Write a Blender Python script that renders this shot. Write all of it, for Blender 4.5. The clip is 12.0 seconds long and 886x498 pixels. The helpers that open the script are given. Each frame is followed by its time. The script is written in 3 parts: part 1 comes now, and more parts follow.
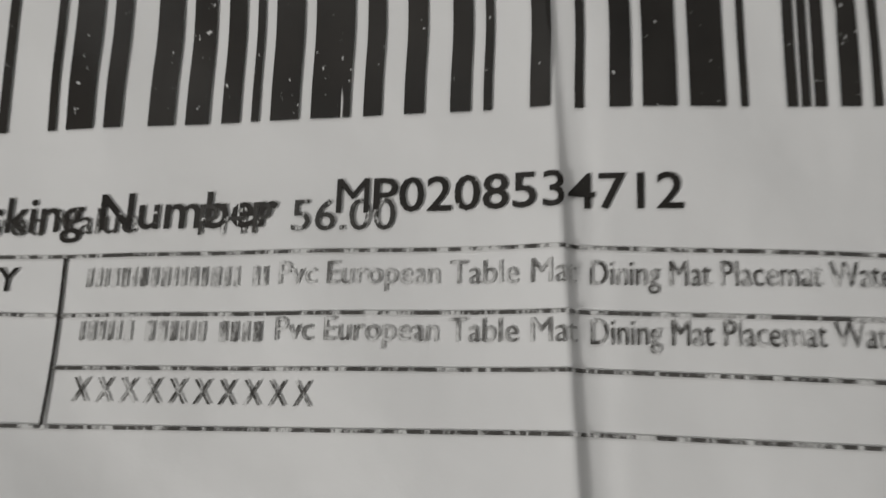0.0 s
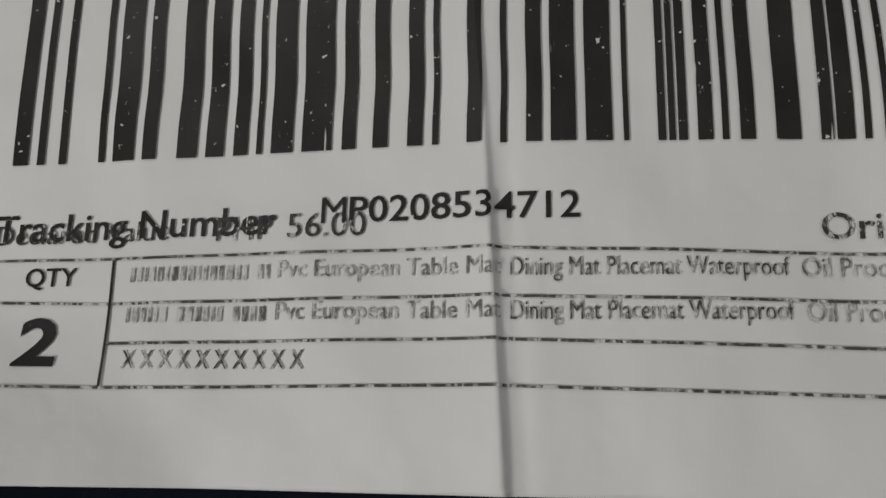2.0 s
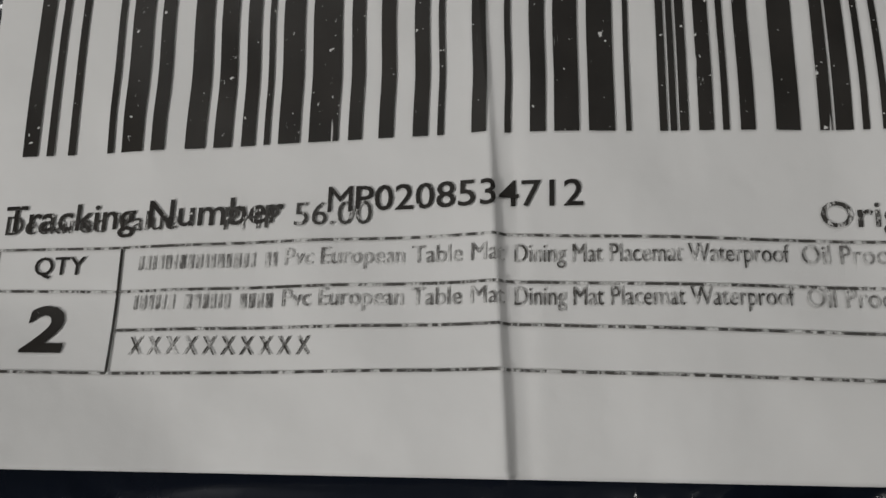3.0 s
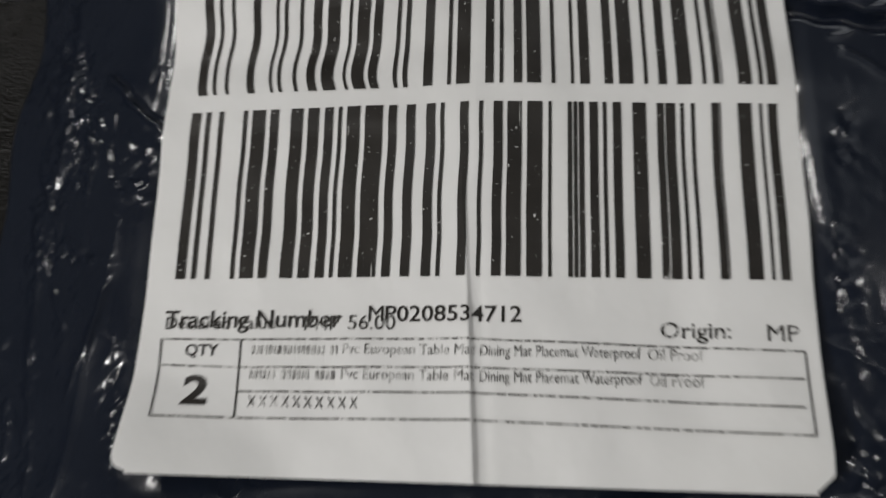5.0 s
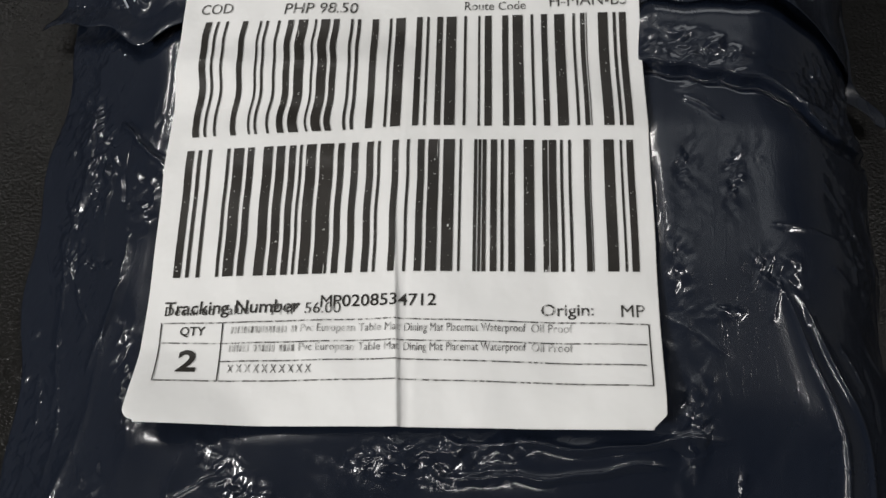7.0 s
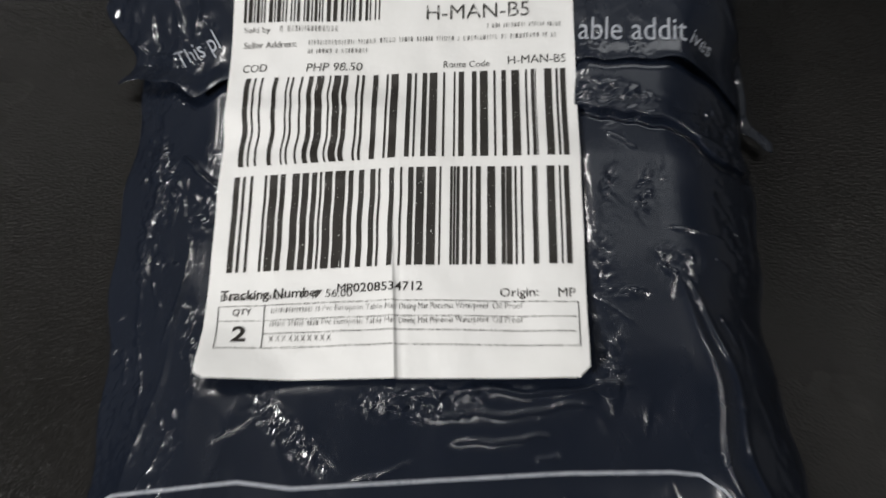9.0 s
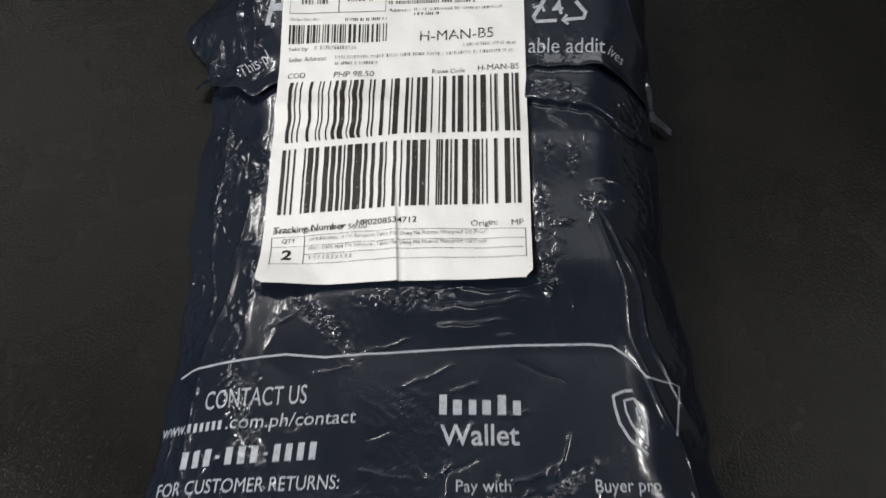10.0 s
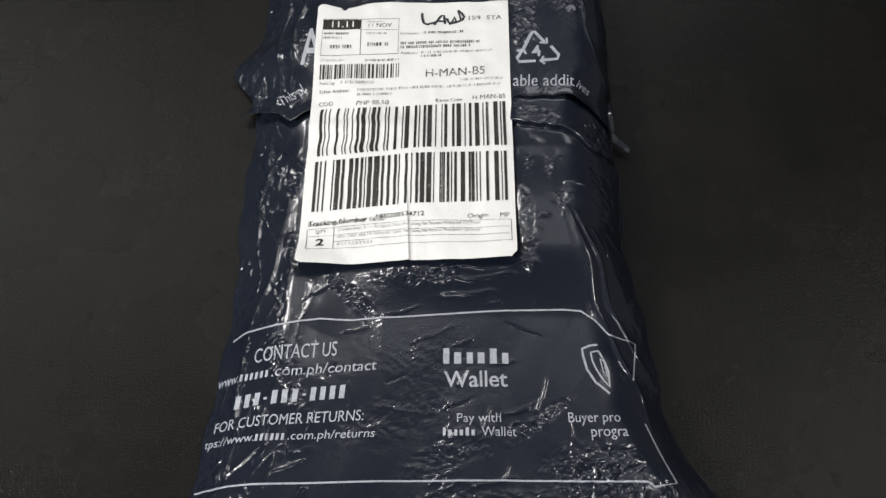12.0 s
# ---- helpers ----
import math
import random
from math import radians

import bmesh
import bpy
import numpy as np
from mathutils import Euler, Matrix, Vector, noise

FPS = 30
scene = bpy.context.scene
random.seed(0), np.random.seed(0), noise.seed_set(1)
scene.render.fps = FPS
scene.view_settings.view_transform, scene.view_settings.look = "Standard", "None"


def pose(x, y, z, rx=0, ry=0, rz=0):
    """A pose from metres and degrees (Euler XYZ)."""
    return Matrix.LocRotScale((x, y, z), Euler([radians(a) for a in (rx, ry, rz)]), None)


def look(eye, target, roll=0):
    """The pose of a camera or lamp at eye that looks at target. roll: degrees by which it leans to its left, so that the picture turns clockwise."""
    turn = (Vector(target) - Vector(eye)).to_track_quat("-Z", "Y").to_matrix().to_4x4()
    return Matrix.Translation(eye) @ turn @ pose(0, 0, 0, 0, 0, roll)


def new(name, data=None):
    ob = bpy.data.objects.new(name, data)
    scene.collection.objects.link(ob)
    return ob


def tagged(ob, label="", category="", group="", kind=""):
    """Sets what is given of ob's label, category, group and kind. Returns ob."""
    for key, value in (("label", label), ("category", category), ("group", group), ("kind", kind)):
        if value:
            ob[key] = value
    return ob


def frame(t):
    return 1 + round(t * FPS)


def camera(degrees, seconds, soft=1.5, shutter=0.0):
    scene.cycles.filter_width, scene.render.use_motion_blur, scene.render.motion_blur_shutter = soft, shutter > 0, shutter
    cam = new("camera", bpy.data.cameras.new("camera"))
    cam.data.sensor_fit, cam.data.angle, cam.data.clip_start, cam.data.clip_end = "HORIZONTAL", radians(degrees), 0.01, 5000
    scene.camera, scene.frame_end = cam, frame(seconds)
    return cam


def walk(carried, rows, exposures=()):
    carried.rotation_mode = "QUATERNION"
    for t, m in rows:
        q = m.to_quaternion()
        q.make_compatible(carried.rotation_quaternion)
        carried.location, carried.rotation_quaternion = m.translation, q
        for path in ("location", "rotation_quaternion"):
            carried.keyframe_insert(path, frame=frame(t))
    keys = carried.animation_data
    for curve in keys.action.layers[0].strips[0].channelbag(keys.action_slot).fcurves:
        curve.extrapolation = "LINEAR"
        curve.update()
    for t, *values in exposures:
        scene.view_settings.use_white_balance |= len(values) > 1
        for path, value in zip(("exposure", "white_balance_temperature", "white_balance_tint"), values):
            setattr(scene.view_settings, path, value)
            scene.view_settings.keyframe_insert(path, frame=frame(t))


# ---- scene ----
cam = camera(52.0, 12.0, shutter=0.5)
PATH = [
    (0.0, -0.0075, 0.0344, 0.0838, 11.52, -0.01, 1.49),
    (0.5, -0.0058, 0.0323, 0.0946, 12.11, 0.23, 1.26),
    (1.0, -0.0045, 0.0290, 0.0982, 12.48, -0.00, 1.32),
    (1.5, -0.0052, 0.0284, 0.0987, 12.77, -0.15, 1.08),
    (2.0, -0.0038, 0.0295, 0.1023, 12.41, 0.13, 0.95),
    (2.5, -0.0040, 0.0276, 0.1030, 13.20, 0.14, 0.87),
    (2.7, -0.0043, 0.0265, 0.1028, 13.70, -0.15, 1.03),
    (4.3, -0.0046, 0.0290, 0.1027, 12.97, 0.58, 1.28),
    (4.5, -0.0055, 0.0364, 0.1104, 10.00, 0.59, 0.97),
    (4.7, -0.0041, 0.0385, 0.1276, 10.71, 0.61, 1.17),
    (5.0, -0.0044, 0.0257, 0.1571, 14.55, -0.49, 1.80),
    (5.5, 0.0051, 0.0122, 0.1804, 15.87, 0.63, 1.65),
    (6.0, 0.0092, 0.0079, 0.1879, 16.68, 0.25, 1.36),
    (6.5, 0.0102, 0.0117, 0.1927, 17.27, -0.06, 1.07),
    (7.0, 0.0086, 0.0064, 0.1945, 17.84, -0.35, 1.44),
    (7.2, 0.0097, 0.0074, 0.1940, 17.42, -0.23, 1.37),
    (8.8, 0.0126, -0.0028, 0.2260, 18.10, -0.52, 0.96),
    (9.0, 0.0140, -0.0152, 0.2515, 18.58, 0.15, 0.86),
    (9.5, 0.0195, -0.0507, 0.2910, 20.88, -0.10, 1.48),
    (10.0, 0.0207, -0.0884, 0.3283, 22.89, 0.40, 0.74),
    (10.5, 0.0208, -0.1175, 0.3504, 24.15, -0.21, 0.19),
    (11.0, 0.0205, -0.1435, 0.3747, 26.73, 0.07, 0.39),
    (11.5, 0.0178, -0.1548, 0.3851, 28.05, -0.21, 0.25),
    (12.0, 0.0164, -0.1556, 0.3868, 27.57, -0.16, 0.47),
]
EXPOSURES = [(0.0, -1.28), (1.0, -1.37), (2.7, -1.40), (4.3, -1.37), (5.5, -0.75), (7.2, -0.58), (9.0, -0.40), (10.5, -0.18), (12.0, -0.06)]
KEY, FILL, NEAR, FAR, FAR_LEFT, GLINT, UP = 10.0, 6.8, 4.5, 3.0, 8.0, 4.0, 8.0
walk(cam, [(t, pose(*p)) for t, *p in PATH], EXPOSURES)

# ---- light: unseen key on the left, lamps right and far left, the rest added ----
world = bpy.data.worlds.new("room_air")
world.use_nodes = True
world.node_tree.nodes["Background"].inputs[0].default_value = (0.85, 0.92, 1.0, 1)
world.node_tree.nodes["Background"].inputs[1].default_value = 0.05
scene.world = world


def lamp(name, eye, target, sx, sy, watts, colour):
    data = bpy.data.lights.new(name, "AREA")
    data.shape, data.size, data.size_y, data.energy, data.color = "RECTANGLE", sx, sy, watts, colour
    ob = new(name, data)
    ob.matrix_world = look(eye, target)
    return ob


# unseen key source; its kind is unknown, set close for falloff across the label
lamp("key_light_left", (-0.74, -0.32, 0.66), (0, 0.05, 0), 0.22, 0.14, KEY, (1.0, 0.985, 0.96))
# added light ahead, no window there: flap-edge shadows and rims on wrinkles
lamp("edge_light_far", (0.30, 1.70, 0.95), (0, 0.05, 0), 0.9, 0.4, FAR, (0.94, 0.97, 1.0))
# added helper: brightens the ceiling that the film mirrors as a soft sheen
lamp("sheen_light_far", (0.15, 0.98, 1.37), (0.15, 0.99, 1.75), 0.9, 0.45, UP, (0.92, 0.96, 1.0))
lamp("ceiling_lamp_right", (1.00, 0.22, 1.62), (0.1, 0.0, 0), 0.5, 0.08, FILL, (1.0, 0.98, 0.95))
lamp("ceiling_lamp_far", (-1.30, 1.15, 1.62), (-0.2, 0.15, 0), 0.5, 0.12, FAR_LEFT, (1.0, 0.98, 0.95))
# two small strong lights added to put sharp glints on the crumpled film
for glint_at in ((-1.25, -0.35), (-0.45, 0.95)):
    lamp("glint_light", (*glint_at, 1.62), (0, 0.0, 0), 0.40, 0.045, GLINT, (1.0, 0.98, 0.95))
# added narrow light behind the camera: dim fill and more film glints
lamp("glint_light_near", (-0.35, -1.05, 1.62), (0, 0.0, 0), 0.9, 0.06, NEAR, (1.0, 0.98, 0.95))


# ---- materials ----
def material(name):
    m = bpy.data.materials.new(name)
    m.use_nodes = True
    nt = m.node_tree
    return m, nt, nt.nodes["Principled BSDF"]


def node(nt, kind, **values):
    n = nt.nodes.new(kind)
    for key, value in values.items():
        n.inputs[key].default_value = value
    return n


def coords(nt, stretch=(1, 1, 1)):
    tc = nt.nodes.new("ShaderNodeTexCoord")
    mp = node(nt, "ShaderNodeMapping", Scale=stretch)
    nt.links.new(tc.outputs["Object"], mp.inputs["Vector"])
    return mp.outputs["Vector"]


def noise_tex(nt, vector, scale, detail=3.0, rough=0.55):
    n = node(nt, "ShaderNodeTexNoise", Scale=scale, Detail=detail, Roughness=rough)
    nt.links.new(vector, n.inputs["Vector"])
    return n.outputs["Fac"]


def ramp(nt, fac, stops):
    r = nt.nodes.new("ShaderNodeValToRGB")
    while len(r.color_ramp.elements) < len(stops):
        r.color_ramp.elements.new(0.5)
    for e, (p, c) in zip(r.color_ramp.elements, stops):
        e.position, e.color = p, (*c, 1) if len(c) == 3 else c
    nt.links.new(fac, r.inputs["Fac"])
    return r.outputs["Color"]


def bump(nt, height, strength, distance, normal=None):
    b = node(nt, "ShaderNodeBump", Strength=strength, Distance=distance)
    nt.links.new(height, b.inputs["Height"])
    if normal is not None:
        nt.links.new(normal, b.inputs["Normal"])
    return b.outputs["Normal"]


def table_material():
    m, nt, p = material("black_grained_laminate")
    v = coords(nt)
    grain = noise_tex(nt, coords(nt, (1, 1.3, 1)), 1150, 1.5, 0.5)
    pits = nt.nodes.new("ShaderNodeTexVoronoi")
    pits.inputs["Scale"].default_value = 900
    nt.links.new(v, pits.inputs["Vector"])
    wide = noise_tex(nt, v, 14, 4)
    nt.links.new(ramp(nt, wide, [(0.3, (0.0054, 0.0051, 0.0047)), (0.7, (0.0090, 0.0085, 0.0077))]), p.inputs["Base Color"])
    nt.links.new(ramp(nt, wide, [(0.3, (0.23,) * 3), (0.7, (0.31,) * 3)]), p.inputs["Roughness"])
    n = bump(nt, grain, 0.36, 0.0006)
    n = bump(nt, pits.outputs["Distance"], 0.16, 0.0004, n)
    nt.links.new(n, p.inputs["Normal"])
    p.inputs["Specular IOR Level"].default_value = 0.13
    return m


def film_material():
    m, nt, p = material("navy_polythene_film")
    v = coords(nt)
    wide = noise_tex(nt, v, 22, 4)
    nt.links.new(ramp(nt, wide, [(0.3, (0.0060, 0.0088, 0.0165)), (0.7, (0.0086, 0.0120, 0.0210))]), p.inputs["Base Color"])
    scuff = noise_tex(nt, coords(nt, (1, 0.5, 1)), 60, 5, 0.6)
    nt.links.new(ramp(nt, scuff, [(0.35, (0.18,) * 3), (0.7, (0.30,) * 3)]), p.inputs["Roughness"])
    fine = noise_tex(nt, coords(nt, (1, 0.6, 1)), 420, 3, 0.6)
    tight = noise_tex(nt, v, 1500, 2, 0.5)
    scratch = ramp(nt, noise_tex(nt, coords(nt, (1.0, 0.16, 1)), 900, 2, 0.6), [(0.58, (0,) * 3), (0.70, (1,) * 3)])
    n = bump(nt, fine, 0.07, 0.0006)
    n = bump(nt, tight, 0.06, 0.0002, n)
    n = bump(nt, scratch, 0.10, 0.0002, n)
    nt.links.new(n, p.inputs["Normal"])
    p.inputs["Specular IOR Level"].default_value = 0.30
    p.inputs["Coat Weight"].default_value = 0.7
    p.inputs["Coat Roughness"].default_value = 0.06
    nt.links.new(n, p.inputs["Coat Normal"])
    return m


def print_material():
    m, nt, p = material("pale_grey_printing_ink")
    wear = noise_tex(nt, coords(nt), 700, 4, 0.65)
    nt.links.new(ramp(nt, wear, [(0.30, (0.16, 0.18, 0.21)), (0.45, (0.34, 0.36, 0.40)), (0.7, (0.41, 0.43, 0.47))]), p.inputs["Base Color"])
    p.inputs["Roughness"].default_value = 0.38
    return m


def paper_material():
    m, nt, p = material("white_thermal_paper")
    v = coords(nt)
    wide = noise_tex(nt, v, 25, 5, 0.6)
    nt.links.new(ramp(nt, wide, [(0.3, (0.72, 0.715, 0.70)), (0.7, (0.79, 0.785, 0.775))]), p.inputs["Base Color"])
    p.inputs["Roughness"].default_value = 0.55
    soft = noise_tex(nt, v, 95, 3, 0.5)
    fibre = noise_tex(nt, v, 2600, 3, 0.6)
    n = bump(nt, soft, 0.45, 0.0016)
    n = bump(nt, fibre, 0.12, 0.0001, n)
    nt.links.new(n, p.inputs["Normal"])
    return m


def ink_material(name, dark, low, high, scale, specks=0.0, streaks=0.0):
    """Thermal print: patchy where worn, with small lost specks and thin lost streaks."""
    m, nt, p = material(name)
    fac = noise_tex(nt, coords(nt, (1, 0.45, 1)), scale, 4, 0.7)
    bare = ramp(nt, fac, [(low, (0,) * 3), (high, (1,) * 3)])

    def lost(vector, freq, level, soft):
        cut = ramp(nt, noise_tex(nt, vector, freq, 2.5, 0.6), [(level, (0,) * 3), (level + soft, (1,) * 3)])
        mul = nt.nodes.new("ShaderNodeMath")
        mul.operation = "MULTIPLY"
        nt.links.new(bare_now[0], mul.inputs[0])
        nt.links.new(cut, mul.inputs[1])
        bare_now[0] = mul.outputs[0]

    bare_now = [bare]
    if specks:
        lost(coords(nt), 1500, specks, 0.02)
    if streaks:
        lost(coords(nt, (1, 0.035, 1)), 1900, streaks, 0.03)
    mix = nt.nodes.new("ShaderNodeMix")
    mix.data_type = "RGBA"
    mix.inputs[6].default_value = (0.66, 0.655, 0.64, 1)
    tone = ramp(nt, noise_tex(nt, coords(nt), 120, 4, 0.6), [(0.3, dark), (0.75, tuple(c * 1.9 for c in dark))])
    nt.links.new(bare_now[0], mix.inputs[0])
    nt.links.new(tone, mix.inputs[7])
    nt.links.new(mix.outputs[2], p.inputs["Base Color"])
    p.inputs["Roughness"].default_value = 0.36
    p.inputs["Specular IOR Level"].default_value = 0.22
    return m


TABLE = table_material()
FILM = film_material()
PRINT = print_material()
PAPER = paper_material()
INK = ink_material("black_thermal_ink", (0.018, 0.016, 0.014), 0.24, 0.30, 900, 0.285, 0.245)
WORN = ink_material("worn_thermal_ink", (0.035, 0.033, 0.030), 0.36, 0.46, 1300, 0.30)
FAINT = ink_material("faded_thermal_ink", (0.09, 0.087, 0.083), 0.42, 0.60, 900)
SOFT = ink_material("half_faded_thermal_ink", (0.055, 0.052, 0.048), 0.39, 0.52, 1100)
PEN = ink_material("black_marker_ink", (0.02, 0.02, 0.024), 0.15, 0.2, 400)


def plain_material(name, colour, rough, scale=6):
    m, nt, p = material(name)
    w = noise_tex(nt, coords(nt), scale, 5)
    nt.links.new(ramp(nt, w, [(0.3, tuple(c * 0.93 for c in colour)), (0.7, colour)]), p.inputs["Base Color"])
    p.inputs["Roughness"].default_value = rough
    return m


WALL = plain_material("pale_wall_paint", (0.30, 0.30, 0.295), 0.8)
CEILING = plain_material("white_ceiling_paint", (0.38, 0.38, 0.375), 0.9)
FLOOR = plain_material("grey_floor_tile", (0.16, 0.155, 0.15), 0.5)


# ---- mesh helpers ----
def part(name, me, parent, label=""):
    ob = new(name, me)
    ob.parent = parent
    return tagged(ob, label) if label else ob


def box(name, x0, x1, y0, y1, z0, z1, mat, bevel=0.0):
    bm = bmesh.new()
    bmesh.ops.create_cube(bm, size=1)
    for v in bm.verts:
        v.co = Vector(((x0 + x1) / 2 + v.co.x * (x1 - x0), (y0 + y1) / 2 + v.co.y * (y1 - y0), (z0 + z1) / 2 + v.co.z * (z1 - z0)))
    if bevel:
        bmesh.ops.bevel(bm, geom=list(bm.edges), offset=bevel, segments=3, affect="EDGES", profile=0.6)
    me = bpy.data.meshes.new(name)
    bm.to_mesh(me)
    bm.free()
    me.materials.append(mat)
    return me


def grid_mesh(name, X, Y, Z, mat, under=None):
    """A sheet from three arrays of one shape; with under it gets a closed rim and a lower side: at those heights, or flat."""
    r, c = X.shape
    top = np.stack([X, Y, Z], -1).reshape(-1, 3)
    i = np.arange(r * c).reshape(r, c)
    quads = np.stack([i[:-1, :-1], i[:-1, 1:], i[1:, 1:], i[1:, :-1]], -1).reshape(-1, 4)
    verts = top
    starts = np.arange(0, quads.size, 4)
    loops = quads.ravel()
    n = r * c
    ring = np.concatenate([i[0, :], i[1:, -1], i[-1, -2::-1], i[-2:0:-1, 0]])
    if isinstance(under, float):
        low = top[ring].copy()
        low[:, 2] = under
        verts = np.concatenate([top, low])
        k = np.arange(len(ring))
        rim = np.stack([np.roll(ring, -1), ring, n + k, n + np.roll(k, -1)], -1)
        loops = np.concatenate([loops, rim.ravel(), n + k[::-1]])
        starts = np.arange(0, quads.size + rim.size + 1, 4)
    elif under is not None:
        verts = np.concatenate([top, np.stack([X, Y, under], -1).reshape(-1, 3)])
        nxt = np.roll(ring, -1)
        rim = np.stack([nxt, ring, ring + n, nxt + n], -1)
        loops = np.concatenate([quads, quads[:, ::-1] + n, rim]).ravel()
        starts = np.arange(0, loops.size, 4)
    me = bpy.data.meshes.new(name)
    me.vertices.add(len(verts))
    me.vertices.foreach_set("co", verts.astype(np.float32).ravel())
    me.loops.add(len(loops))
    me.loops.foreach_set("vertex_index", loops.astype(np.int32))
    me.polygons.add(len(starts))
    me.polygons.foreach_set("loop_start", starts.astype(np.int32))
    me.polygons.foreach_set("use_smooth", np.ones(len(starts), dtype=bool))
    me.materials.append(mat)
    me.update(calc_edges=True)
    me.validate()
    return me


# ---- heights of the parcel and of its label ----
def smooth(a, b, v):
    k = np.clip((v - a) / (b - a), 0.0, 1.0)
    return k * k * (3 - 2 * k)


def plateau(x, y):
    """The general height of the stuffed parcel's upper side."""
    right = 0.078 - 0.026 * smooth(0.056, 0.082, y) + 0.040 * smooth(0.088, 0.115, y) - 0.040 * smooth(0.12, 0.17, y)
    left = 0.195 - 0.105 * smooth(0.085, 0.115, y) - 0.060 * smooth(0.115, 0.150, y)
    middle = 0.0266 - 0.0050 * smooth(0.085, 0.113, y) + 0.0020 * smooth(0.125, 0.170, y)
    top = middle + np.where(x < 0, left * x, right * x)
    low = 0.0232 - 0.10 * np.maximum(0.0, -x - 0.01)
    k = smooth(0.0, 0.034, y)
    return k * top + (1 - k) * low


def paper(x, y):
    """The height of the label's sheet: it follows the parcel, with a crease and curled lower corners."""
    z = plateau(x, y) + 0.0010
    z = z + 0.0011 * smooth(0.056, 0.026, y) + 0.0022 * smooth(0.046, 0.026, y) * smooth(0.02, 0.05, x)
    z = z + 0.0060 * smooth(0.042, 0.025, y) * smooth(-0.022, -0.05, x)
    fade = smooth(0.080, 0.046, y)
    edge = x - 0.0006 + 0.055 * (y - 0.028)
    ridge = np.where(edge < 0, np.exp(-(edge / 0.0030) ** 2) * 0.55 + 0.45 * np.exp(-np.abs(edge) / 0.0011), np.exp(-(edge / 0.0005) ** 2))
    z = z + 0.0007 * fade * ridge - 0.0002 * fade * np.exp(-((edge - 0.0019) / 0.0010) ** 2)
    z = z + (0.0017 * np.exp(-((y - 0.103) / 0.005) ** 2) - 0.0011 * np.exp(-((y - 0.093) / 0.005) ** 2) + 0.0006 * np.exp(-((y - 0.079) / 0.004) ** 2)) * smooth(0.01, -0.02, x)
    z = z + 0.0005 * perlin(x * 75 + 0.3, y * 26, 91) + 0.00012 * perlin(x * 150 + y * 60, y * 120, 92)
    z = z + 0.00025 * np.sin(55 * x + 210 * y) * np.sin(130 * x - 40 * y) + 0.00012 * np.sin(420 * x + 260 * y) * np.sin(95 * y - 60 * x)
    return z


def hashed(ix, iy, seed):
    h = (ix * 374761393 + iy * 668265263 + seed * 2246822519) & 0xFFFFFFFF
    h = ((h ^ (h >> 13)) * 1274126177) & 0xFFFFFFFF
    return (h ^ (h >> 16)) & 0xFFFFFFFF


def perlin(x, y, seed=0):
    """Gradient noise between about -0.7 and 0.7, on arrays."""
    ix, iy = np.floor(x).astype(np.int64), np.floor(y).astype(np.int64)
    fx, fy = x - ix, y - iy
    u, v = fx * fx * fx * (fx * (6 * fx - 15) + 10), fy * fy * fy * (fy * (6 * fy - 15) + 10)

    def corner(dx, dy):
        a = hashed(ix + dx, iy + dy, seed) / 4294967296.0 * 2 * np.pi
        return np.cos(a) * (fx - dx) + np.sin(a) * (fy - dy)
    low = corner(0, 0) * (1 - u) + corner(1, 0) * u
    high = corner(0, 1) * (1 - u) + corner(1, 1) * u
    return low * (1 - v) + high * v


def facets(x, y, seed):
    """Flat three-cornered facets between scattered heights of -1 to 1, with sharp creases between them."""
    s = (x + y) * 0.366
    u, v = x + s, y + s
    iu, iv = np.floor(u).astype(np.int64), np.floor(v).astype(np.int64)
    fu, fv = u - iu, v - iv

    def h(du, dv):
        return hashed(iu + du, iv + dv, seed) / 2147483648.0 - 1
    upper = fu > fv
    side = np.where(upper, h(1, 0), h(0, 1))
    big, small = np.maximum(fu, fv), np.minimum(fu, fv)
    return h(0, 0) * (1 - big) + side * (big - small) + h(1, 1) * small


def edge_left(y):
    return (-0.0815 - 0.004 * smooth(-0.01, -0.06, y) - 0.006 * smooth(-0.03, -0.09, y)
            + 0.0012 * np.sin(70 * y) + 0.0008 * np.sin(190 * y + 1))


def edge_right(y):
    return (0.1022 + 0.006 * smooth(0.055, 0.01, y) + 0.0055 * smooth(0.010, -0.040, y) + 0.024 * smooth(-0.030, -0.095, y)
            + 0.0012 * np.sin(80 * y + 2) + 0.0006 * np.sin(240 * y))


def fold(x, y, ax, ay, bx, by, wide, high, sharp=1.0):
    """A ridge along a line, steeper on its right-hand side as sharp grows; it dies out at both ends."""
    length = math.hypot(bx - ax, by - ay)
    tx, ty = (bx - ax) / length, (by - ay) / length
    along = ((x - ax) * tx + (y - ay) * ty) / length
    off = (x - ax) * ty - (y - ay) * tx
    off = off + 0.016 * length * np.sin(along * 9) + 0.006 * length * np.sin(along * 23 + 1)
    side = np.where(off > 0, off * sharp, off)
    return high * np.exp(-np.abs(side) / (0.75 * wide)) * smooth(-0.05, 0.15, along) * smooth(1.05, 0.85, along)


def patch(x, y, cx, cy, rx, ry, turn=0.0):
    c, s = math.cos(radians(turn)), math.sin(radians(turn))
    u, v = (x - cx) * c + (y - cy) * s, -(x - cx) * s + (y - cy) * c
    return np.exp(-((u / rx) ** 2 + (v / ry) ** 2) ** 1.5)


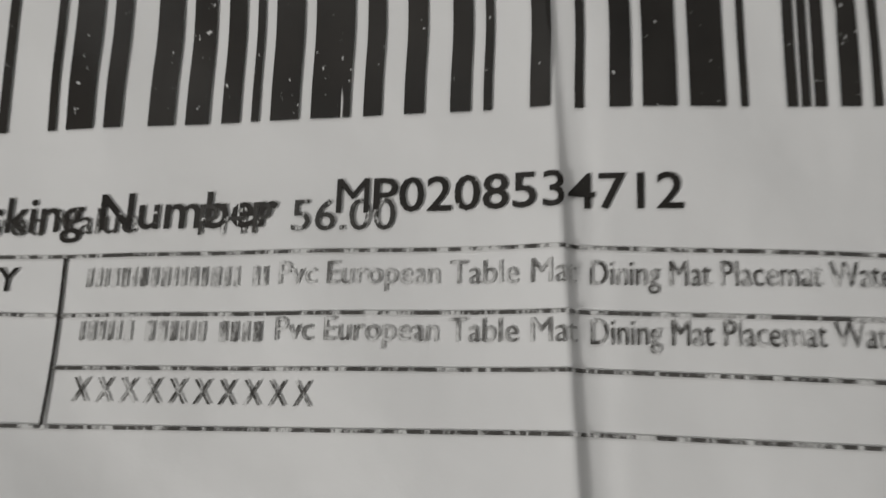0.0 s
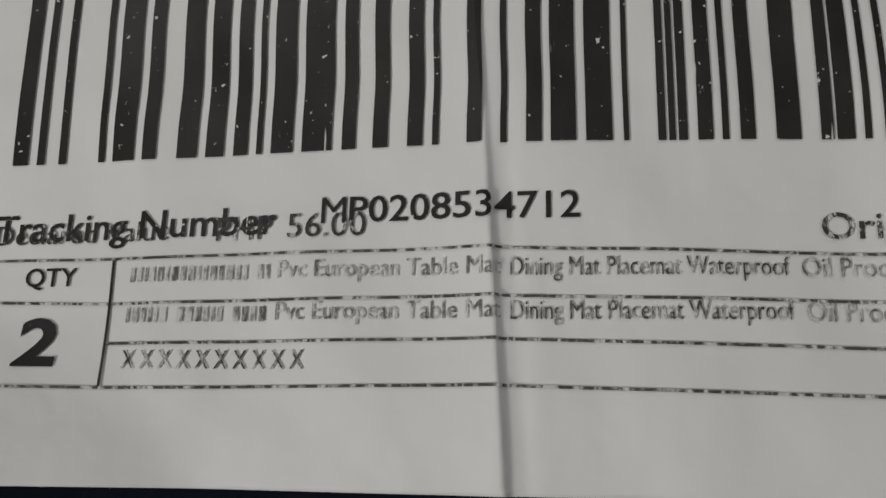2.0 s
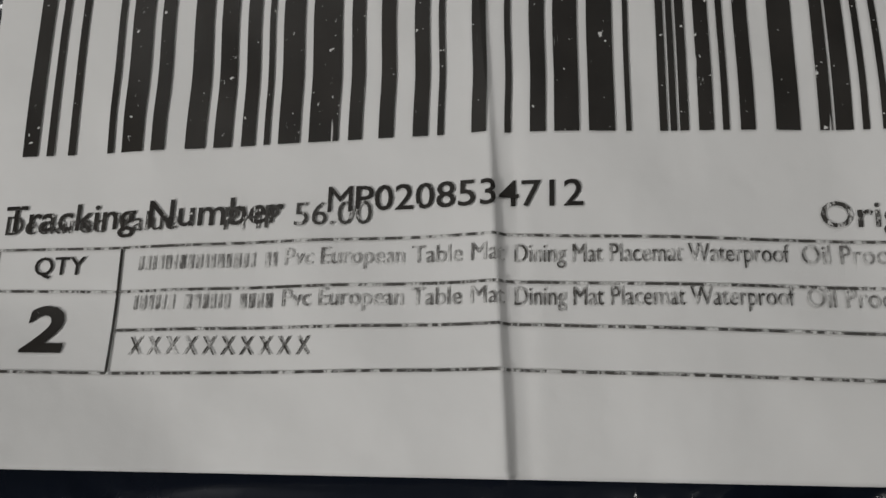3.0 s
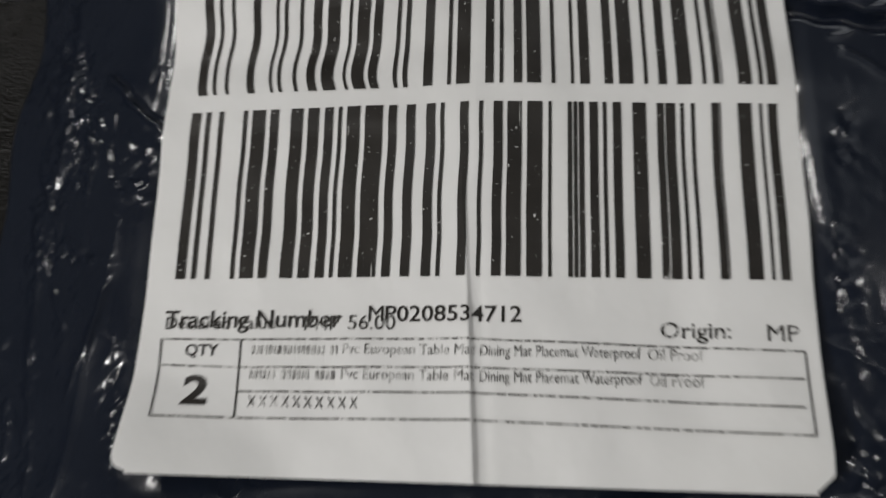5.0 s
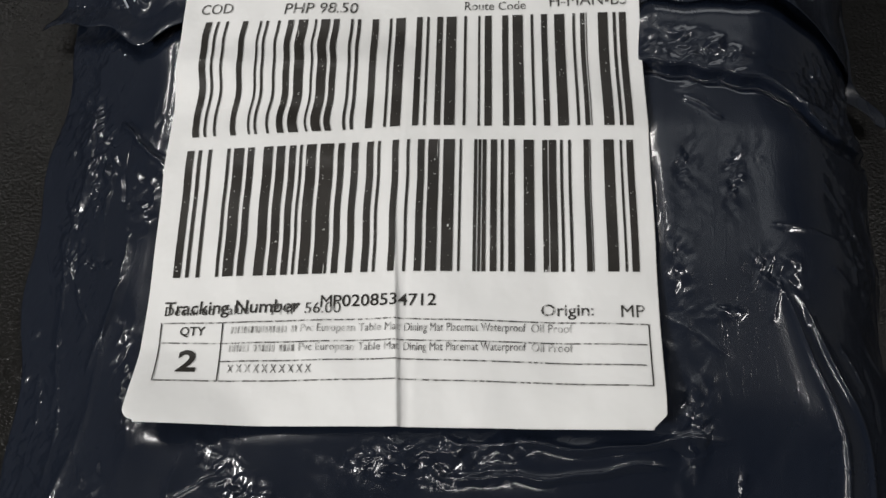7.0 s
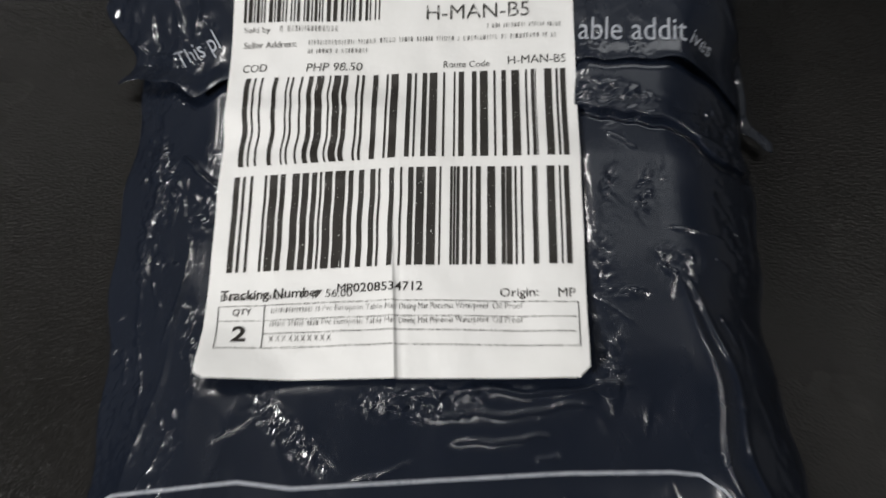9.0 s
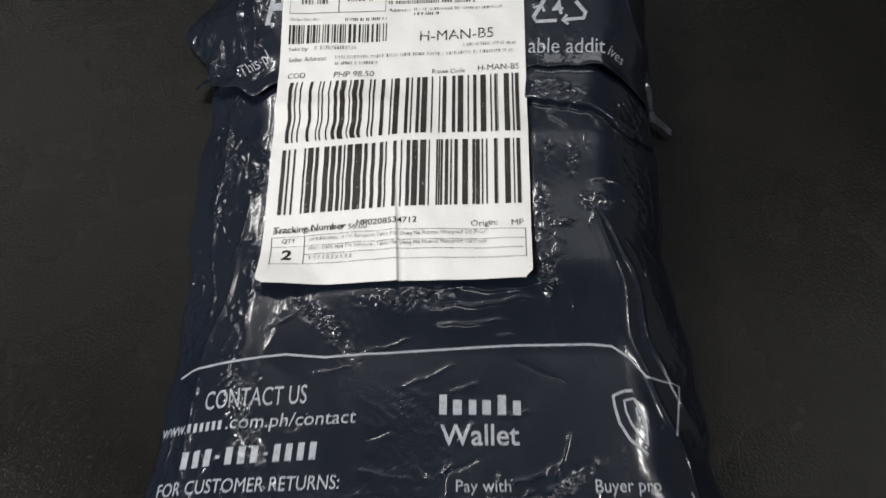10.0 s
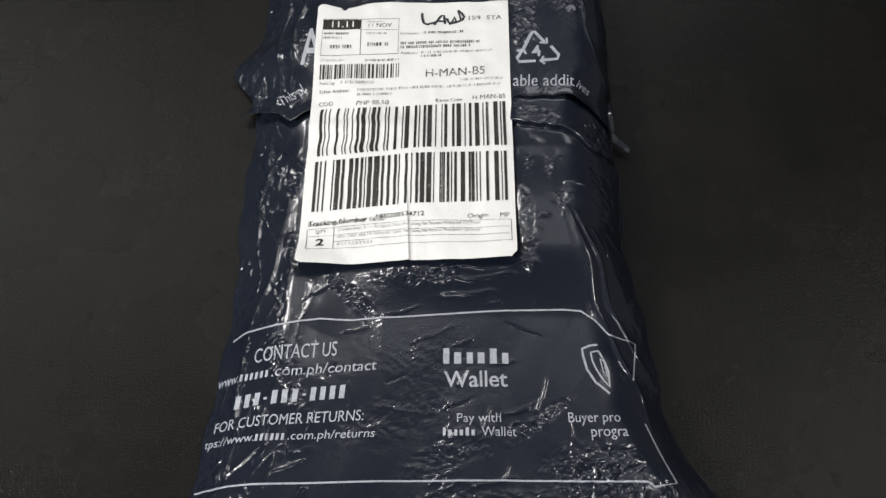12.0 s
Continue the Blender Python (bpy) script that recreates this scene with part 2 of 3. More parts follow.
# where the film is crumpled: centre, reach and turn of each patch, with its strength
CRUMPLED = (
    (-0.052, -0.020, 0.021, 0.0044, -66, 2.3), (0.006, 0.0200, 0.017, 0.0045, 2, 1.5), (-0.026, 0.013, 0.016, 0.0034, -44, 1.6),
    (0.0545, 0.028, 0.0034, 0.010, -8, 1.3), (0.058, -0.044, 0.014, 0.0026, 37, 2.0), (0.0775, -0.066, 0.018, 0.011, 5, 2.1),
    (-0.0765, -0.066, 0.005, 0.011, 0, 2.0), (-0.0715, 0.094, 0.006, 0.011, 0, 1.7), (-0.072, 0.0685, 0.004, 0.013, 0, 1.5),
    (-0.0665, 0.0825, 0.0048, 0.011, 0, 1.7), (-0.064, 0.0602, 0.006, 0.0018, -20, 1.6), (-0.054, 0.036, 0.0026, 0.011, 10, 1.3),
    (-0.0555, 0.073, 0.0036, 0.007, 0, 1.3), (0.0560, 0.079, 0.0024, 0.006, -15, 0.8), (0.0648, 0.075, 0.0022, 0.008, -8, 1.0),
    (0.090, 0.062, 0.018, 0.0032, -74, 1.8), (0.0705, 0.0565, 0.005, 0.004, 0, 1.0), (0.090, 0.097, 0.010, 0.009, 0, 1.9),
    (0.060, 0.1050, 0.010, 0.0038, -12, 1.7), (0.016, 0.0235, 0.015, 0.0022, 8, 1.8), (-0.070, -0.012, 0.006, 0.007, 0, 0.8),
    (-0.058, 0.012, 0.004, 0.012, 0, 0.8), (0.012, -0.020, 0.022, 0.012, 0, 0.25), (-0.005, -0.045, 0.025, 0.010, 20, 0.4),
    (0.020, -0.058, 0.020, 0.007, 30, 0.8), (0.030, -0.083, 0.050, 0.009, 3, 1.0), (0.096, -0.080, 0.020, 0.016, 5, 1.5),
    (0.104, 0.020, 0.003, 0.022, 4, 0.9), (0.107, -0.020, 0.003, 0.020, 4, 0.8), (-0.078, 0.030, 0.003, 0.030, 0, 0.7),
    (-0.048, -0.060, 0.014, 0.004, 20, 0.5), (0.053, 0.055, 0.003, 0.012, 0, 0.7), (0.058, 0.048, 0.006, 0.0016, 0, 1.2),
)


def crumple(x, y, seed, mask):
    wx = x + 0.0022 * perlin(x * 70, y * 70, seed + 5)
    wy = y + 0.0022 * perlin(x * 70, y * 70, seed + 6)
    px, py = 0.88 * wx + 0.47 * wy, 0.88 * wy - 0.47 * wx
    qx, qy = 0.80 * wx - 0.60 * wy, 0.80 * wy + 0.60 * wx
    a = facets(wx * 260, wy * 150, seed)
    b = facets(px * 480 + 3, py * 270, seed + 1)
    c = facets(qx * 900, qy * 500 + 5, seed + 2)
    return mask * (0.00034 * a + 0.00031 * b + 0.00020 * c)


def creases():
    """Short thin creases scattered over the film: more near its sides and its lower end."""
    rnd = random.Random(41)
    out = []
    zones = ((-0.078, -0.058, -0.080, 0.105, 95, 22, 1.0), (0.086, 0.103, 0.005, 0.080, 105, 14, 1.3), (0.058, 0.100, -0.085, 0.050, 110, 3, 0.7), (0.000, 0.095, -0.090, -0.040, 25, 30, 1.5),
             (-0.050, 0.050, -0.055, 0.018, 20, 14, 1.2), (0.060, 0.102, 0.060, 0.105, 150, 5, 1.0), (-0.085, -0.040, -0.090, -0.030, 70, 18, 1.7))
    for x0, x1, y0, y1, turn, count, gain in zones:
        for _ in range(count):
            ax, ay = rnd.uniform(x0, x1), rnd.uniform(y0, y1)
            a, n = radians(turn + rnd.gauss(0, 22)), rnd.uniform(0.006, 0.022)
            out.append((ax, ay, ax + n * math.cos(a), ay + n * math.sin(a), rnd.uniform(0.0004, 0.0008), rnd.choice((1, 1, -1)) * gain * rnd.uniform(0.00018, 0.00050), rnd.uniform(0.8, 1.6)))
    return out


def body_height(x, y):
    l, r = edge_left(y), edge_right(y)
    dl, dr = np.maximum(x - l, 0), np.maximum(r - x, 0)
    z = plateau(x, y)
    z = z * smooth(-0.135, -0.085, y) * (1 - 0.3 * smooth(0.18, 0.22, y))
    # loose film slopes down to both sides
    kl, kr = np.clip(dl / 0.030, 0, 1), np.clip(dr / 0.032, 0, 1)
    z = 0.0025 + (z - 0.0025) * (1 - (1 - kl) ** 1.7) * (0.12 + 0.88 * (1 - (1 - kr) ** 1.9)) * smooth(0, 0.004, dr)
    under = smooth(-0.053, -0.046, x) * smooth(0.052, 0.046, x) * smooth(0.022, 0.030, y)
    open_ = 1 - under
    mask = np.zeros_like(x)
    across = np.zeros_like(x)
    for cx, cy, rx, ry, turn, amount in CRUMPLED:
        here = amount * patch(x, y, cx, cy, rx, ry, turn)
        if rx > 1.6 * ry:
            across = np.maximum(across, here)
        else:
            mask = np.maximum(mask, here)
    spots = smooth(0.22, 0.45, perlin(x * 42, y * 30, 31) + 0.15)
    mask = np.maximum(mask, 0.10 * spots)
    mask = np.maximum(mask, 0.45 * smooth(0.36, 0.5, perlin(x * 150 + 9, y * 60, 57)))
    side = 0.75 * np.maximum(smooth(0.026, 0.010, dl), smooth(0.018, 0.006, dr)) * smooth(-0.25, 0.2, perlin(x * 60, y * 35, 41))
    mask = np.maximum(mask, side) * open_
    z = z + crumple(x, y, 3, mask) + crumple(y, x, 23, across * open_)
    z = z + open_ * (0.0006 * perlin(x * 38, y * 24, 11) + 0.00045 * facets(x * 55 + 0.12 * perlin(x * 60, y * 60, 14), y * 34, 12))
    # long folds where the film is drawn together
    z = z + fold(x, y, 0.0700, 0.054, 0.1035, -0.048, 0.0019, 0.0011, 1.6)
    z = z + fold(x, y, 0.0735, 0.052, 0.1125, -0.042, 0.0019, 0.0010, 1.5)
    z = z + fold(x, y, -0.0585, 0.066, -0.077, -0.075, 0.0022, 0.0009, 0.5)
    z = z + fold(x, y, -0.072, 0.110, -0.070, 0.010, 0.0012, 0.0006, 0.7)
    z = z + fold(x, y, -0.040, 0.024, -0.052, -0.030, 0.0045, 0.0006)
    z = z + fold(x, y, 0.012, 0.0225, 0.060, 0.0245, 0.0011, 0.0010)
    z = z + fold(x, y, 0.010, 0.0165, 0.050, 0.0200, 0.0010, 0.0009)
    z = z + fold(x, y, 0.014, 0.0105, 0.040, 0.0125, 0.0009, 0.0007)
    z = z + fold(x, y, 0.0790, 0.0930, 0.1000, 0.0885, 0.0012, 0.0012, 1.6)
    z = z + fold(x, y, -0.063, 0.092, -0.050, 0.079, 0.0011, 0.0014)
    for c in creases():
        near = (np.abs(x - (c[0] + c[2]) / 2) < 0.016) & (np.abs(y - (c[1] + c[3]) / 2) < 0.016)
        z[near] += open_[near] * fold(x[near], y[near], *c)
    # a doubled layer beside the label ends in a step
    ledge = np.interp(x, (0.045, 0.0488, 0.0747, 0.0800, 0.0854, 0.0950, 0.1030), (0.1025, 0.1020, 0.0966, 0.0926, 0.0872, 0.0868, 0.0890)) + 0.0003 * np.sin(900 * x)
    doubled = smooth(0.045, 0.048, x)
    z = z + 0.0017 * doubled * (smooth(ledge - 0.0003, ledge + 0.0005, y) - np.exp(-((y - ledge + 0.0012) / 0.0010) ** 2)) * smooth(0.0, 0.006, dr)
    # the body lies lower beneath the flap
    z = z - 0.0028 * smooth(flap_edge(x) - 0.004, flap_edge(x) + 0.004, y) * smooth(0.094, 0.080, x)
    z = z - 0.0012 * under
    return np.maximum(z, 0.0015 + 0.0006 * perlin(x * 60, y * 60, 8))


def flap_edge(x):
    """The y of the flap's torn lower edge."""
    left = 0.1155 - 0.0065 * np.exp(-((x + 0.0595) / 0.006) ** 2) + 0.004 * smooth(-0.07, -0.083, x)
    right = 0.1163 - 0.0010 * smooth(0.066, 0.078, x) - 0.0160 * np.clip((x - 0.078) / 0.031, 0, 1) ** 1.25 + 0.0004 * np.sin(270 * x)
    return np.where(x < 0, left, right) + 0.0004 * np.sin(520 * x)


def flap_left(y):
    return -0.0815 - 0.0140 * np.exp(-((y - 0.148) / 0.014) ** 2) - 0.010 * smooth(0.130, 0.112, y)


def flap_right(y):
    return 0.1022 + 0.0075 * smooth(0.1125, 0.1010, y) ** 1.5 + 0.0006 * np.sin(120 * y)


def flap_height(x, y):
    z = plateau(x, y) + 0.0002
    l, r = flap_left(y), flap_right(y)
    kl, kr = np.clip((x - l) / 0.036, 0, 1), np.clip((r - x) / 0.026, 0, 1)
    z = 0.0035 + (z - 0.0035) * (1 - (1 - kl) ** 1.7) * np.sqrt(1 - (1 - kr) ** 2)
    under = smooth(-0.054, -0.047, x) * smooth(0.053, 0.047, x) * smooth(0.184, 0.176, y)
    open_ = 1 - under
    mask = np.zeros_like(x)
    for cx, cy, rx, ry, turn, amount in ((-0.075, 0.165, 0.014, 0.020, 0, 1.2), (-0.066, 0.130, 0.010, 0.016, 0, 0.8), (-0.060, 0.165, 0.005, 0.025, 8, 1.2),
                                         (0.056, 0.168, 0.008, 0.022, 0, 1.0), (0.066, 0.122, 0.004, 0.010, 0, 0.7), (0.0, 0.188, 0.060, 0.008, 0, 1.0),
                                         (0.080, 0.190, 0.012, 0.018, 0, 0.9), (0.053, 0.125, 0.004, 0.010, 0, 0.9)):
        mask = np.maximum(mask, amount * patch(x, y, cx, cy, rx, ry, turn))
    z = z + crumple(x, y, 17, np.maximum(np.maximum(mask, 0.10), 1.1 * smooth(0.022, 0.006, x - l)) * open_)
    z = z + open_ * 0.0010 * perlin(x * 45, y * 30, 19) + 0.0008 * smooth(0.03, 0.01, x - l) * facets(x * 120, y * 70, 77)
    z = z + fold(x, y, -0.058, 0.205, -0.064, 0.125, 0.0014, 0.0011, 0.7) + fold(x, y, -0.068, 0.205, -0.070, 0.118, 0.0012, 0.0009)
    z = z + fold(x, y, 0.082, 0.200, 0.100, 0.112, 0.0016, 0.0009, 1.4)
    z = z + fold(x, y, -0.092, 0.135, -0.060, 0.120, 0.0022, 0.0016)
    # the free edge stands off a little
    z = z + 0.0013 * open_ * smooth(0.008, 0.0, y - flap_edge(x))
    # the right-hand corner clings to the body
    cling = smooth(0.076, 0.090, x) * smooth(0.140, 0.120, y)
    z = z * (1 - cling) + (body_height(np.minimum(x, edge_right(y) - 0.001), y) + 0.0019) * cling
    return np.maximum(z, 0.003)


class Field:
    """Heights on a sheet that is even in y and runs from one side edge to the other."""

    def __init__(self, rows, cols, y0, y1, left, right, height, low=None):
        v, u = np.meshgrid(np.linspace(0, 1, rows), np.linspace(0, 1, cols), indexing="ij")
        self.y0, self.y1, self.left, self.right = y0, y1, left, right
        self.Y = y0 + (y1 - y0) * v
        self.X = left(self.Y) + (right(self.Y) - left(self.Y)) * u
        if low is not None:
            for _ in range(3):
                bottom = low(self.X)
                self.Y = bottom + (y1 - bottom) * v
                self.X = left(self.Y) + (right(self.Y) - left(self.Y)) * u
        self.Z = height(self.X, self.Y)

    def at(self, x, y):
        """Height at arrays x, y, read between the sheet's own points (sheets with a straight lower edge)."""
        r, c = self.Z.shape
        v = np.clip((y - self.y0) / (self.y1 - self.y0), 0, 1) * (r - 1)
        u = np.clip((x - self.left(y)) / (self.right(y) - self.left(y)), 0, 1) * (c - 1)
        i, j = np.minimum(v.astype(int), r - 2), np.minimum(u.astype(int), c - 2)
        a, b = v - i, u - j
        Z = self.Z
        return (Z[i, j] * (1 - b) + Z[i, j + 1] * b) * (1 - a) + (Z[i + 1, j] * (1 - b) + Z[i + 1, j + 1] * b) * a


BODY = Field(1060, 660, -0.130, 0.216, edge_left, edge_right, body_height)

# ---- the room and the table ----
TOP = 0.0
tagged(new("floor", box("floor", -1.9, 1.9, -1.7, 1.9, -0.80, -0.75, FLOOR)), "plain grey floor of the room", "floor", kind="structure")
tagged(new("ceiling", box("ceiling", -1.9, 1.9, -1.7, 1.9, 1.75, 1.80, CEILING)), "plain white painted ceiling", "ceiling", kind="structure")
for name, e in (("wall_north", (-1.9, 1.9, 1.9, 2.0)), ("wall_south", (-1.9, 1.9, -1.8, -1.7)), ("wall_west", (-2.0, -1.9, -1.7, 1.9)), ("wall_east", (1.9, 2.0, -1.7, 1.9))):
    tagged(new(name, box(name, *e, -0.75, 1.75, WALL)), "plain pale painted wall", "wall", kind="structure")

table = tagged(new("table"), "black table with a finely grained laminate top", "table")
table.location = (0, 0, -0.75)


def under_table(name, me):
    ob = part(name, me, table)
    ob.matrix_parent_inverse = Matrix.Translation((0, 0, 0.75))
    return ob


under_table("tabletop", box("tabletop", -0.70, 0.75, -0.42, 0.48, -0.025, TOP, TABLE, 0.002))
for lx in (-0.64, 0.65):
    for ly in (-0.36, 0.38):
        under_table("leg", box("leg", lx, lx + 0.04, ly, ly + 0.04, -0.75, -0.025, TABLE, 0.002))

# ---- the parcel ----
parcel = tagged(new("mailing_bag"), "crumpled glossy navy plastic mailing bag on a black table", "parcel")
part("bag_body", grid_mesh("bag_body", BODY.X, BODY.Y, BODY.Z, FILM, 0.0008), parcel)
FLAP = Field(260, 480, 0.1155, 0.215, flap_left, flap_right, flap_height, flap_edge)
part("flap", grid_mesh("flap", FLAP.X, FLAP.Y, FLAP.Z, FILM, FLAP.Z - 0.0002), parcel, "overlapping closing flap with a torn edge")


# ---- printing that follows a surface ----
def on_bag(x, y):
    return BODY.at(x, y) + 0.00022


def on_flap(x, y):
    return flap_height(x, y) + 0.00025


def on_paper(x, y):
    return paper(x, y) + 0.00018


def pucker(x, y):
    """How far the print is drawn sideways where the sheet has puckered."""
    upper = smooth(0.084, 0.088, y) * smooth(0.119, 0.114, y)
    draw = -0.00065 - 0.00030 * np.sin((y - 0.085) * 330) - 0.00012 * np.sin((y - 0.085) * 700 + 90 * x)
    lower = smooth(0.056, 0.062, y) * smooth(0.084, 0.080, y) * smooth(0.012, -0.004, x) * smooth(-0.046, -0.034, x)
    return draw * upper * smooth(-0.006, -0.018, x) + 0.00010 * lower * np.sin((y - 0.056) * 420 + 40 * x)


def drape(bm, surface, step):
    """Cut a flat mesh into small faces and lay it onto the surface."""
    xs, ys = [v.co.x for v in bm.verts], [v.co.y for v in bm.verts]
    for lo, hi, normal in ((min(xs), max(xs), Vector((1, 0, 0))), (min(ys), max(ys), Vector((0, 1, 0)))):
        k = math.floor(lo / step) + 1
        while k * step < hi:
            bmesh.ops.bisect_plane(bm, geom=[*bm.verts, *bm.edges, *bm.faces], plane_co=normal * (k * step), plane_no=normal, dist=1e-7)
            k += 1
    bm.verts.ensure_lookup_table()
    co = np.array([v.co for v in bm.verts])
    if surface is on_paper:
        co[:, 0] += pucker(co[:, 0], co[:, 1])
    z = surface(co[:, 0], co[:, 1])
    for v, px, h in zip(bm.verts, co[:, 0], z):
        v.co.x, v.co.z = px, h
    bm.normal_update()


def finish(name, bm, surface, mat, parent, label="", step=0.001):
    bmesh.ops.triangulate(bm, faces=bm.faces)
    drape(bm, surface, step)
    for f in bm.faces:
        if f.normal.z < 0:
            f.normal_flip()
    me = bpy.data.meshes.new(name)
    bm.to_mesh(me)
    bm.free()
    me.materials.append(mat)
    return part(name, me, parent, label)


def lettering(text, x, y, width, height, turn, surface, mat, parent, name="lettering", slant=0.0, bold=0.0, step=0.001, label=""):
    """Words whose box, before the turn in degrees about its lower left corner, is width by height; measures in mm."""
    data = bpy.data.curves.new(name, "FONT")
    data.body, data.resolution_u, data.offset = text, 3, bold
    ob = new("temporary_text", data)
    bpy.context.view_layer.update()
    me = ob.evaluated_get(bpy.context.evaluated_depsgraph_get()).to_mesh()
    bm = bmesh.new()
    bm.from_mesh(me)
    bpy.data.objects.remove(ob)
    bpy.data.curves.remove(data)
    lo = [min(v.co[k] for v in bm.verts) for k in (0, 1)]
    hi = [max(v.co[k] for v in bm.verts) for k in (0, 1)]
    turned = Matrix.Rotation(radians(turn), 2)
    for v in bm.verts:
        u = (v.co.x - lo[0]) / (hi[0] - lo[0]) * width + slant * (v.co.y - lo[1]) / (hi[1] - lo[1]) * height
        w = (v.co.y - lo[1]) / (hi[1] - lo[1]) * height
        p = turned @ Vector((u, w))
        v.co = Vector(((x + p.x) / 1000, (y + p.y) / 1000, 0))
    return finish(name, bm, surface, mat, parent, label or 'printed words "%s"' % text, step)


def ribbon(points, wide, closed=False):
    """A flat band of even width along points, all in mm, as a bmesh."""
    bm = bmesh.new()
    pts = [Vector(p) for p in points]
    if closed:
        pts.append(pts[0])
    rows = []
    for i, p in enumerate(pts):
        a, b = pts[max(i - 1, 0)], pts[min(i + 1, len(pts) - 1)]
        if closed and i in (0, len(pts) - 1):
            a, b = pts[-2], pts[1]
        d = (b - a).normalized()
        n = Vector((-d.y, d.x)) * wide / 2
        rows.append([bm.verts.new(((q.x) / 1000, q.y / 1000, 0)) for q in (p + n, p - n)])
    for (a, b), (c, d) in zip(rows, rows[1:]):
        bm.faces.new((a, b, d, c))
    return bm


def merge(*bms):
    out = bms[0]
    for other in bms[1:]:
        base = [out.verts.new(v.co) for v in other.verts]
        other.verts.index_update()
        for f in other.faces:
            out.faces.new([base[v.index] for v in f.verts])
        other.free()
    return out


def rect(x0, y0, x1, y1):
    bm = bmesh.new()
    bm.faces.new([bm.verts.new((x / 1000, y / 1000, 0)) for x, y in ((x0, y0), (x1, y0), (x1, y1), (x0, y1))])
    return bm


def word_bars(x, y, width, height, turn, surface, mat, parent, seed, name="text_line", step=0.001, label="line of plain printed bars", chunk=(0.14, 0.50), gap=0.26):
    """Plain bars in place of a line of words."""
    rng = random.Random(seed)
    parts, u = [], 0.0
    c, s = math.cos(radians(turn)), math.sin(radians(turn))
    while u < width:
        w = min(rng.uniform(*chunk) * height, width - u)
        if w > 0.1 * height:
            q = rect(0, 0, 1, 1)
            for v, (a, b) in zip(q.verts, ((u, 0), (u + w, 0), (u + w, height), (u, height))):
                v.co = Vector(((x + a * c - b * s) / 1000, (y + a * s + b * c) / 1000, 0))
            parts.append(q)
        u += w + (gap if rng.random() < 0.84 else 3 * gap) * height
    return finish(name, merge(*parts), surface, mat, parent, label, step)


def bag_words(text, *box_, **more):
    return lettering(text, *box_, on_bag, PRINT, parcel, name="bag_lettering", step=0.0008, **more)


def bag_blocks(x, y, count, pitch, height, turn):
    """One plain bar for each letter or figure that is not spelt out."""
    c, s, bars = math.cos(radians(turn)), math.sin(radians(turn)), []
    for k in range(count):
        q = rect(0, 0, 1, 1)
        u, w = k * pitch, pitch * 0.55
        for v, (a, b) in zip(q.verts, ((u, 0), (u + w, 0), (u + w + 0.12 * height, height), (u + 0.12 * height, height))):
            v.co = Vector(((x + a * c - b * s) / 1000, (y + a * s + b * c) / 1000, 0))
        bars.append(q)
    return finish("bag_text_line", merge(*bars), on_bag, PRINT, parcel, "line of plain printed bars", 0.0008)


def brand_word(edges, y, height):
    """Plain blocks in place of a brand's letters."""
    for k, (a, b) in enumerate(zip(edges, edges[1:])):
        tall = 1.32 if k in (0, 4) else 0.96
        finish("brand_block", rect(a, y, a + (b - a) * 0.56, y + height * tall), on_bag, PRINT, parcel, "plain pale block in place of a brand letter", 0.0008)


finish("border_line", ribbon([(-78, -4.6), (-73, -2.4), (-54, -0.9), (-38, 0.9), (-24, -0.6), (15, 2.1), (44, 4), (69, 4.6), (76, 4.1), (82, 0.2), (88, -6.4), (100.4, -7.8), (97.2, -25.8)], 0.75), on_bag, PRINT, parcel, "thin pale border line", 0.0008)
finish("border_line", ribbon([(100.6, -44.6), (110.7, -69.5), (101.3, -71.5), (98.6, -69.6), (42, -69.6), (-25, -70.6), (-71, -70.9), (-87, -72)], 0.75), on_bag, PRINT, parcel, "thin pale border line", 0.0008)
bag_words("CONTACT US", -65.6, -18.3, 36.4, 6.6, 2.5, slant=0.06)
bag_words("www.", -82.9, -26.2, 10.6, 3.0, 2.2, slant=0.15)
bag_blocks(-71.6, -25.7, 6, 2.35, 3.0, 2.2)
bag_words(".com.ph/contact", -57.0, -26.8, 45.0, 6.0, 2.2, slant=0.15)
bag_blocks(-72.6, -38.2, 3, 4.4, 5.8, 3.0)
bag_blocks(-59.3, -35.2, 1, 2.6, 0.9, 3.0)
bag_blocks(-56.0, -37.3, 3, 4.4, 5.8, 3.0)
bag_blocks(-42.6, -34.3, 1, 2.6, 0.9, 3.0)
bag_blocks(-39.4, -36.5, 4, 4.1, 5.8, 3.0)
bag_words("FOR CUSTOMER RETURNS:", -81.2, -47.2, 64.8, 4.6, 1.6, slant=0.10)
bag_words("tps://www.", -85.4, -54.4, 23.6, 4.7, 0.7, slant=0.15)
bag_blocks(-61.3, -53.0, 6, 2.2, 2.8, 0.7)
bag_words(".com.ph/returns", -47.6, -54.0, 36.0, 4.7, 0.7, slant=0.15)
brand_word((16.4, 21.0, 26.4, 31.0, 36.2, 41.4, 46.2), -20.4, 5.2)
bag_words("Wallet", 16.9, -31.0, 26.6, 7.2, 0.8, bold=0.012)
bag_words("Pay with", 22.3, -47.2, 18.1, 5.0, 0.8)
brand_word((16.5, 18.6, 21.2, 23.4, 25.8, 28.2, 30.6), -51.6, 2.6)
bag_words("Wallet", 32.3, -51.7, 14.4, 3.9, 0.8)
bag_words("Buyer pro", 68.2, -47.1, 21.6, 5.6, 2.0)
bag_words("progra", 77.3, -53.0, 15.2, 4.6, 2.0)
